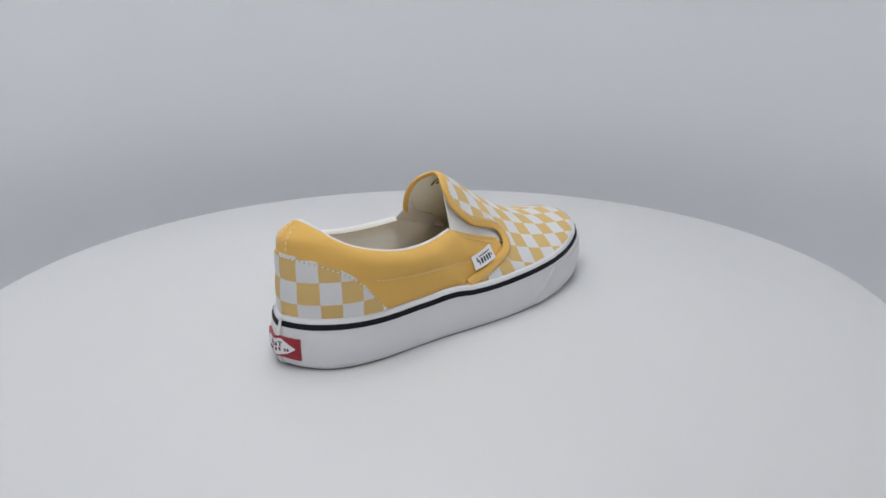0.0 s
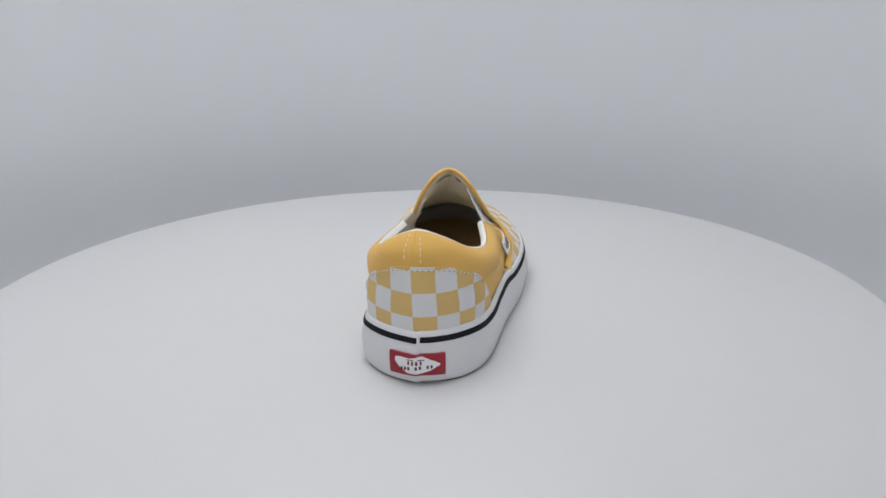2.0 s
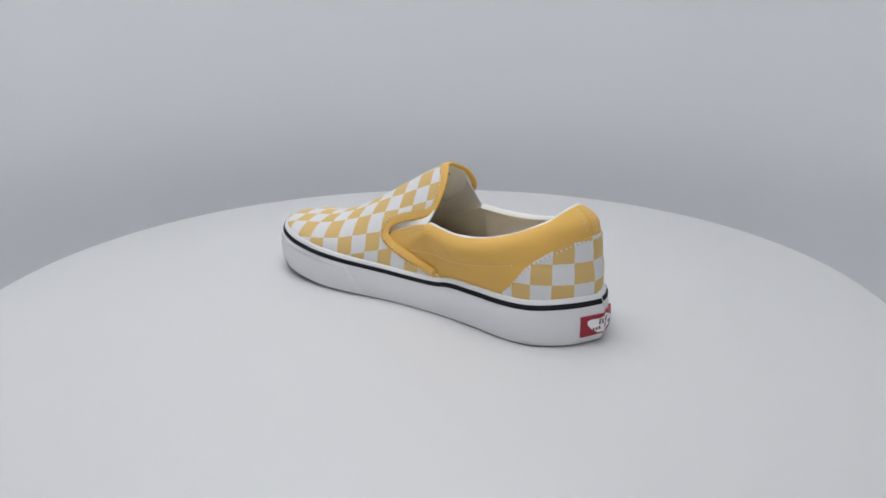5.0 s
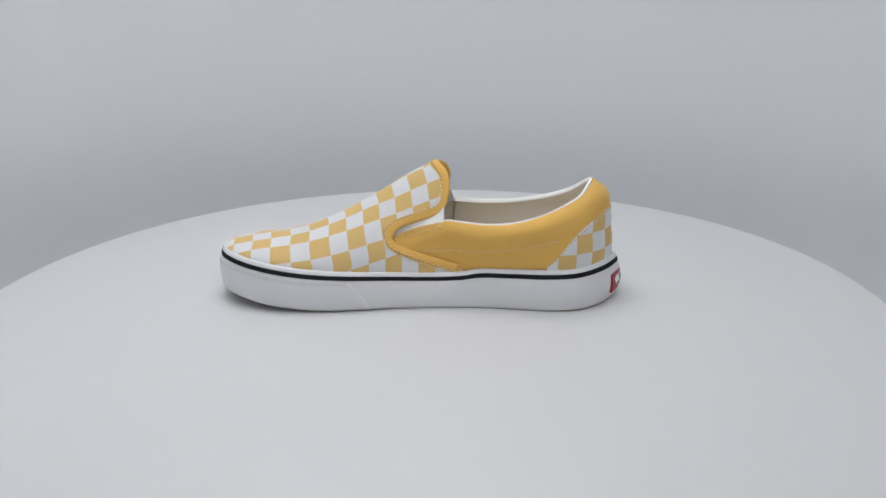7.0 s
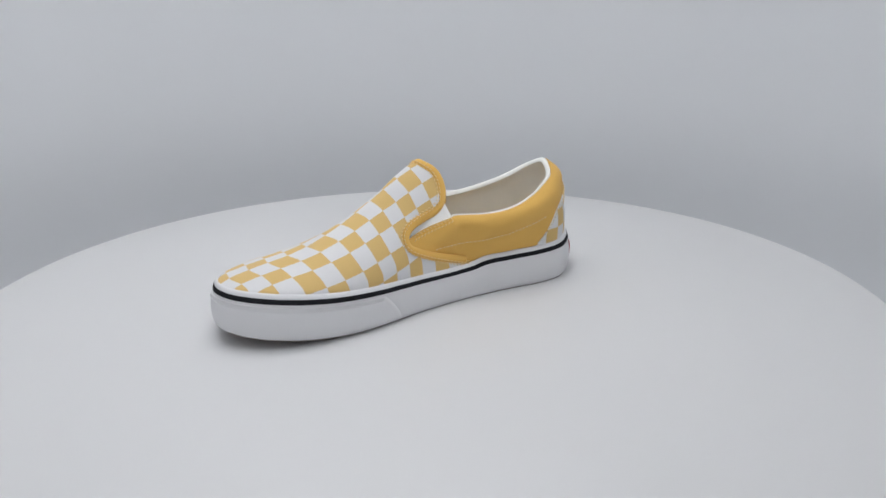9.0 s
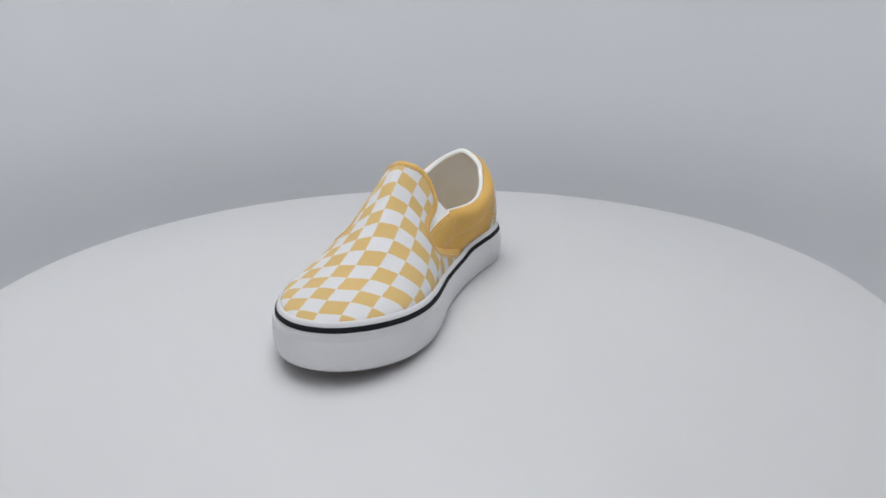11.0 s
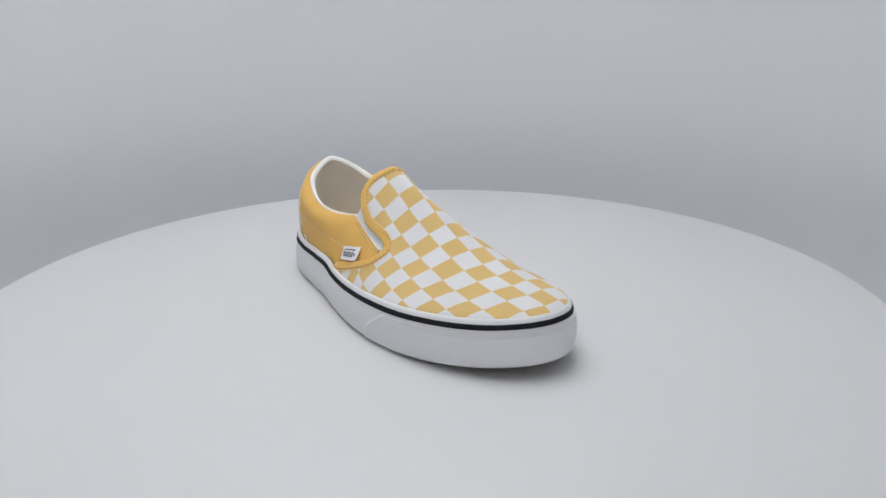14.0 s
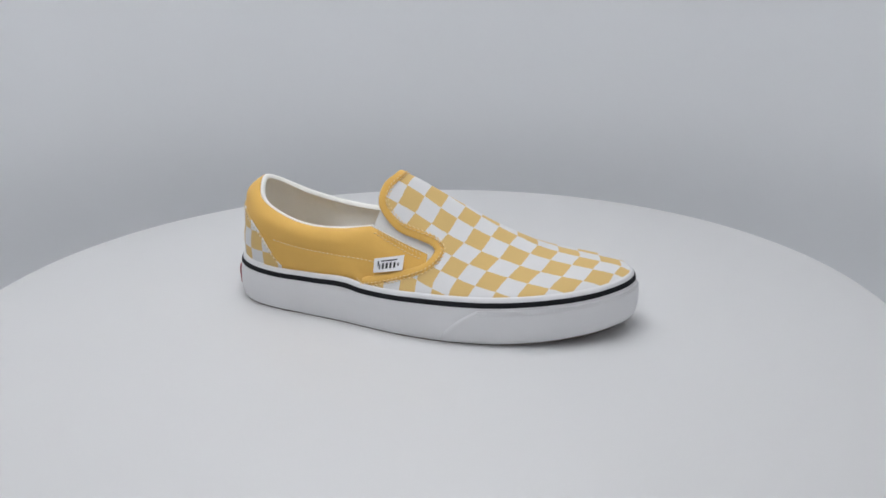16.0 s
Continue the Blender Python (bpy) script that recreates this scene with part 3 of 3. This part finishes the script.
# lining: rolls over the collar's edge and runs down to the footbed
rows = []
c0, c1 = int(np.searchsorted(QU, rib_u[2])), int(np.searchsorted(QU, rib_u[14]))
for k in range(QN):
    n = QOUT[k]
    g = QGRID[k]
    w = 1.0 if c0 <= k <= c1 else 0.45
    prof = [g[-1] - n * 0.5 - UP * 0.2, g[-1] - n * 1.1 * w + UP * 0.5 * w, g[-1] - n * 2.2 * w + UP * 0.45 * w, g[-1] - n * 3.5 * w - UP * 0.8, g[-2] - n * 5.4 * w - UP * 1.6]
    for t in (0.8, 0.6, 0.4, 0.2, 0.0):
        q = np.array([np.interp(t, QT, g[:, a]) for a in range(3)]) - n * (6.5 * w if t > 0.1 else 4.0)
        prof.append(q)
    prof.append(np.array([prof[-1][0], prof[-1][1], 17.0]))
    rows.append(prof)
sheet("collar_lining", np.array(rows), PIPING, shoe, "white textile collar lining", 0.5, -QOUT[:, None, :])

# gore: a band of white elastic on both sides, from under the vamp's edge out to the quarter
for med in (True, False):
    up_line = [(30, 49), (23, 55), (15, 59.5), (6, 63), (-3, 66.5), (-10, 71), (-14, 79)] if med else [(34, 52), (26, 58), (17, 62), (6, 65.5), (-3, 71), (-10, 78), (-14, 86)]
    hi = []
    for x, z in smooth_line(up_line, 30):
        p = arch(x, t_at_height(x, z, med), med)
        hi.append(p + np.array([0, -2.2 if med else 2.2, -0.8]))
    ks = np.linspace(QN - 1, np.searchsorted(QU, rib_u[14]) + 1, 30) if med else np.linspace(0, np.searchsorted(QU, rib_u[2]) - 1, 30)
    lo = np.array([[np.interp(k, range(QN), QGRID[:, -3, a]) for a in range(3)] for k in ks])
    n_ = np.array([[np.interp(k, range(QN), QOUT[:, a]) for a in range(3)] for k in ks])
    lo = lo - n_ * 1.6
    hi = np.array(hi)
    front = np.concatenate([np.linspace(hi[0] + [6, 0, -4], hi[0], 4)[:-1], hi]), np.concatenate([np.linspace(lo[0] + [10, 0, -4], lo[0], 4)[:-1], lo])
    g = np.array([[a_ * (1 - q) + b_ * q for q in np.linspace(0, 1, 8)] for a_, b_ in zip(*front)])
    sheet("gore", g, GORE, shoe, "white elastic side gore", 1.0, np.array([0, 1.0 if med else -1.0, 0.4]))

# heel counter: checked patch over the back of the quarters
ku = [feather_index(-87, False), N, feather_index(-88, True) + N]
k0, k1 = int(np.searchsorted(QU, ku[0])), int(np.searchsorted(QU, ku[2]))
km = int(np.searchsorted(QU, N))
arcs = np.concatenate([[0], np.cumsum(np.linalg.norm(np.diff(QGRID[:, 12], axis=0), axis=1))])
COUNTER_EDGE = curve((-135, -131, -127, -119.5, -109, -99.5, -88, -84), (69.2, 68.8, 67.3, 63.6, 57, 46.4, 31.5, 29))   # height of the patch's sewn edge
g, uv = [], []
HEEL_CHECK = 13.4
seam_arc = float(np.interp(-12.9, QGRID[km - 10:km + 10, 12, 1], arcs[km - 10:km + 10]))
edge_z = COUNTER_EDGE(BASE[k0 - 6:k1 + 7, 0])
for _ in range(12):
    edge_z[1:-1] = (edge_z[:-2] + 2 * edge_z[1:-1] + edge_z[2:]) / 4
for k in range(k0, k1 + 1):
    ztop = float(edge_z[k - k0 + 6])
    col = QGRID[k]
    tt = np.linspace(0, min(0.97, float(np.interp(ztop, col[:, 2], QT))), 18)
    line = np.stack([np.interp(tt, QT, (col + QNRM[k] * 0.9)[:, a]) for a in range(3)], 1)
    g.append(line)
    uv.append([((arcs[k] - seam_arc) / HEEL_CHECK + 0.6, (p[2] - 40.4) / HEEL_CHECK) for p in line])
CNT = np.array(g)
CNT_N = normals(CNT)
if (CNT_N * QOUT[k0:k1 + 1, None, :]).sum() < 0:
    CNT_N = -CNT_N
sheet("heel_counter", CNT, CHECKED, shoe, "checked canvas heel counter", 0.8, QOUT[k0:k1 + 1, None, :], np.array(uv))
stitches("stitching", smooth_line(CNT[1:-1:3, -2], 220), np.stack([np.interp(np.linspace(0, 1, 220), np.linspace(0, 1, len(CNT_N[1:-1:3])), CNT_N[1:-1:3, -2][:, a]) for a in range(3)], 1),
         THREAD, shoe, 2.0, 1.1, 0.33, 0.2)
hole_path = smooth_line(CNT[1:-1:3, -2], 220)[2:]
stitches("needle_holes", hole_path, np.stack([np.interp(np.linspace(0, 1, 218), np.linspace(0, 1, len(CNT_N[1:-1:3])), CNT_N[1:-1:3, -2][:, a]) for a in range(3)], 1),
         HOLES, shoe, 0.8, 2.3, 0.36, 0.0, label="dark needle holes between the stitches")

# collar seam: a line of small stitches, and two short ones down the back
SEAM_P = np.array([[np.interp(SEAM_T[k], QT, QGRID[k, :, a]) for a in range(3)] for k in range(QN)])
SEAM_N = np.array([[np.interp(SEAM_T[k], QT, QNRM[k, :, a]) for a in range(3)] for k in range(QN)])
for lo, hi in ((int(np.searchsorted(QU, rib_u[1])), k0 + 5), (k1 - 5, int(np.searchsorted(QU, rib_u[15])))):
    stitches("stitching", SEAM_P[lo:hi] + SEAM_N[lo:hi] * 0.1, SEAM_N[lo:hi], THREAD, shoe, 1.8, 1.3, 0.26, 0.1)
for d in (-3, 3):
    kk = km + d
    zt = float(CNT[len(CNT) // 2, -1, 2])
    j0 = int(np.searchsorted(QGRID[kk, :, 2], zt + 0.5))
    stitches("stitching", QGRID[kk, j0:-1], QNRM[kk, j0:-1], THREAD, shoe, 2.2, 1.2, 0.33, 0.2)
tube("back_seam", QGRID[km, j0 - 1:], QNRM[km, j0 - 1:], 0.5, 0.35, CANVAS, shoe, "raised back seam", 8)
# double sewn rows along the gore
for lo, hi in ((2, int(np.searchsorted(QU, rib_u[2])) - 1), (int(np.searchsorted(QU, rib_u[14])) + 1, QN - 2)):
    for j, sl in ((-2, 0.5), (-4, -0.5)):
        stitches("stitching", QGRID[lo:hi, j] + QNRM[lo:hi, j] * 0.15, QNRM[lo:hi, j], THREAD_Y, shoe, 1.9, 0.8, 0.42, 0.2, slant=sl)


# ---- labels
def wall_patch(name, i0, i1, h0, h1, extra, mat, label, thick=0.5, shape=None, nx=24, ny=6, parent=None):
    g = []
    for s_ in np.linspace(0, 1, nx):
        lo, hi = (0.0, 1.0) if shape is None else shape(s_)
        g.append([wall_point((i0 + (i1 - i0) * s_) % N, h0 + (h1 - h0) * (lo + (hi - lo) * q), extra) for q in np.linspace(0, 1, ny)])
    return sheet(name, np.array(g), mat, parent or shoe, label, thick, np.array([-1.0, 0, 0]))


lap = []
for s_ in np.linspace(0, 1, 14):
    lap.append([wall_point((N + (-1.7 + 11.0 * s_) / STEP) % N, h, (1.15 + e) * (1 - s_) ** 1.5 + 0.1) for h, e in ((0.03, -0.3), (0.06, 0), (0.2, 0), (0.4, 0), (0.6, 0), (0.72, 0.1), (0.76, -0.5))])
sheet("foxing_lap", np.array(lap), RUBBER, shoe, "lapped end of the white rubber sidewall", 1.4, np.array([-1.0, 0, 0]))
lap = []
for s_ in np.linspace(0, 1, 8):
    lap.append([wall_point((N + (-2.2 + 1.9 * s_) / STEP) % N, h, 0.5 + 0.75 * math.sin(math.pi * s_) ** 0.5) for h in (0.755, 0.8, 0.86, 0.92, 0.97)])
sheet("tape_joint", np.array(lap), RUBBER, shoe, "white rubber joint across the stripe", 1.0, np.array([-1.0, 0, 0]))
HI0, HI1 = N + 15.8 / STEP, N - 15.9 / STEP      # medial end, lateral end
heel_tag = wall_patch("heel_label", HI0, HI1, 0.19, 0.62, 1.35, RED, "red rubber heel label with a white emblem", 1.3)


def emblem(s_):
    lo = np.interp(s_, (0, 0.12, 0.3, 0.55, 0.8, 1), (0.62, 0.3, 0.03, 0.02, 0.22, 0.5))
    hi = np.interp(s_, (0, 0.1, 0.35, 0.6, 0.9, 1), (0.82, 0.88, 0.85, 0.98, 0.68, 0.56))
    return float(lo), float(hi)


lerp = lambda a: HI0 + (HI1 - HI0) * a
wall_patch("emblem", lerp(0.13), lerp(0.9), 0.22, 0.59, 1.6, TAG_WHITE, "white emblem shape", 0.4, emblem, parent=heel_tag)
bars = [(0.36, 0.64, 0.50, 0.515)] + [(0.37 + 0.065 * q, 0.40 + 0.065 * q, 0.41, 0.485) for q in range(4)]
bars += [(0.24 + 0.062 * q, 0.275 + 0.062 * q, 0.29 + 0.006 * q, 0.355 + 0.006 * q) for q in range(9) if q not in (3, 6)]
for a, b, lo, hi in bars:
    wall_patch("emblem_bar", lerp(a), lerp(b), lo, hi, 1.8, INK_RED, "", 0.2, None, 4, 3, heel_tag)

# side label: white woven tab caught under the binding
tab_o, tab_u, tab_v = np.array([-14.2, -60.2, 37.8]), np.array([20.5, 5.0, 3.9]), np.array([-0.3, 2.9, 8.6])
TABN = np.cross(tab_u, tab_v)
TABN /= np.linalg.norm(TABN)
if TABN[1] > 0:
    TABN = -TABN


def tab_point(a, b, lift):
    """The tab lies against the quarter and stands off a little in its middle."""
    x, _, z = tab_o + tab_u * a + tab_v * b
    line = arch(x, np.linspace(0, 1, 60), False)
    y = float(np.interp(z, line[:, 2], line[:, 1]))
    kk = int(np.argmin(abs(BASE[:QN // 3, 0] - x)))
    y = min(y, float(np.interp(z, QGRID[kk, :, 2], QGRID[kk, :, 1])))
    return np.array([x, y - 1.7, z]) + TABN * (lift + 0.8 * math.sin(math.pi * a))


def tab_sheet(name, a0, a1, b0, b1, lift, mat, label, thick, parent):
    g = np.array([[tab_point(a, b, lift) for b in np.linspace(b0, b1, 5)] for a in np.linspace(a0, a1, 12)])
    return sheet(name, g, mat, parent, label, thick, TABN)


side_tag = tab_sheet("side_label", 0, 1, 0, 1, 0.0, TAG_WHITE, "small white woven side label with dark bars", 0.8, shoe)
for a, b, lo, hi in ((0.14, 0.18, 0.42, 0.78), (0.20, 0.24, 0.22, 0.55), (0.26, 0.80, 0.72, 0.80), (0.30, 0.37, 0.22, 0.60), (0.43, 0.50, 0.22, 0.60), (0.56, 0.63, 0.22, 0.60), (0.69, 0.76, 0.22, 0.60), (0.82, 0.87, 0.32, 0.52)):
    tab_sheet("label_bar", a, b, lo, hi, 0.25, INK, "", 0.2, side_tag)

# size print inside the tongue: unreadable dark bars on the lining
for y0, y1, x0 in ((-27, -22.5, -2.5), (-20, -9.5, -2.5), (-26, -23, 0.5), (-19, -11.5, 0.5)):
    g = []
    for y in np.linspace(y0, y1, 7):
        row = []
        for x in (x0, x0 + 1.7):
            line = arch(x, np.linspace(0, 1, 80), y > float(ridge_y0(x)))
            order = np.argsort(line[:, 1])
            row.append(np.array([x, y, float(np.interp(y, line[order, 1], line[order, 2])) - 2.7]))
        g.append(row)
    sheet("size_print", np.array(g), INK_FADED, shoe, "faded dark size print", 0.15, -UP)


def motions():
    """Plate and shoe turn together about the plate's axis."""
    rows = []
    for i in range(33):
        rows.append((i * 0.5, pose(0, 0, 0, 0, 0, TURN_RATE * i * 0.5)))
    walk(turntable, rows)
    walk(shoe, [(t, m @ pose(0, 0, 0, 0, 0, TURN_START)) for t, m in rows])


motions()
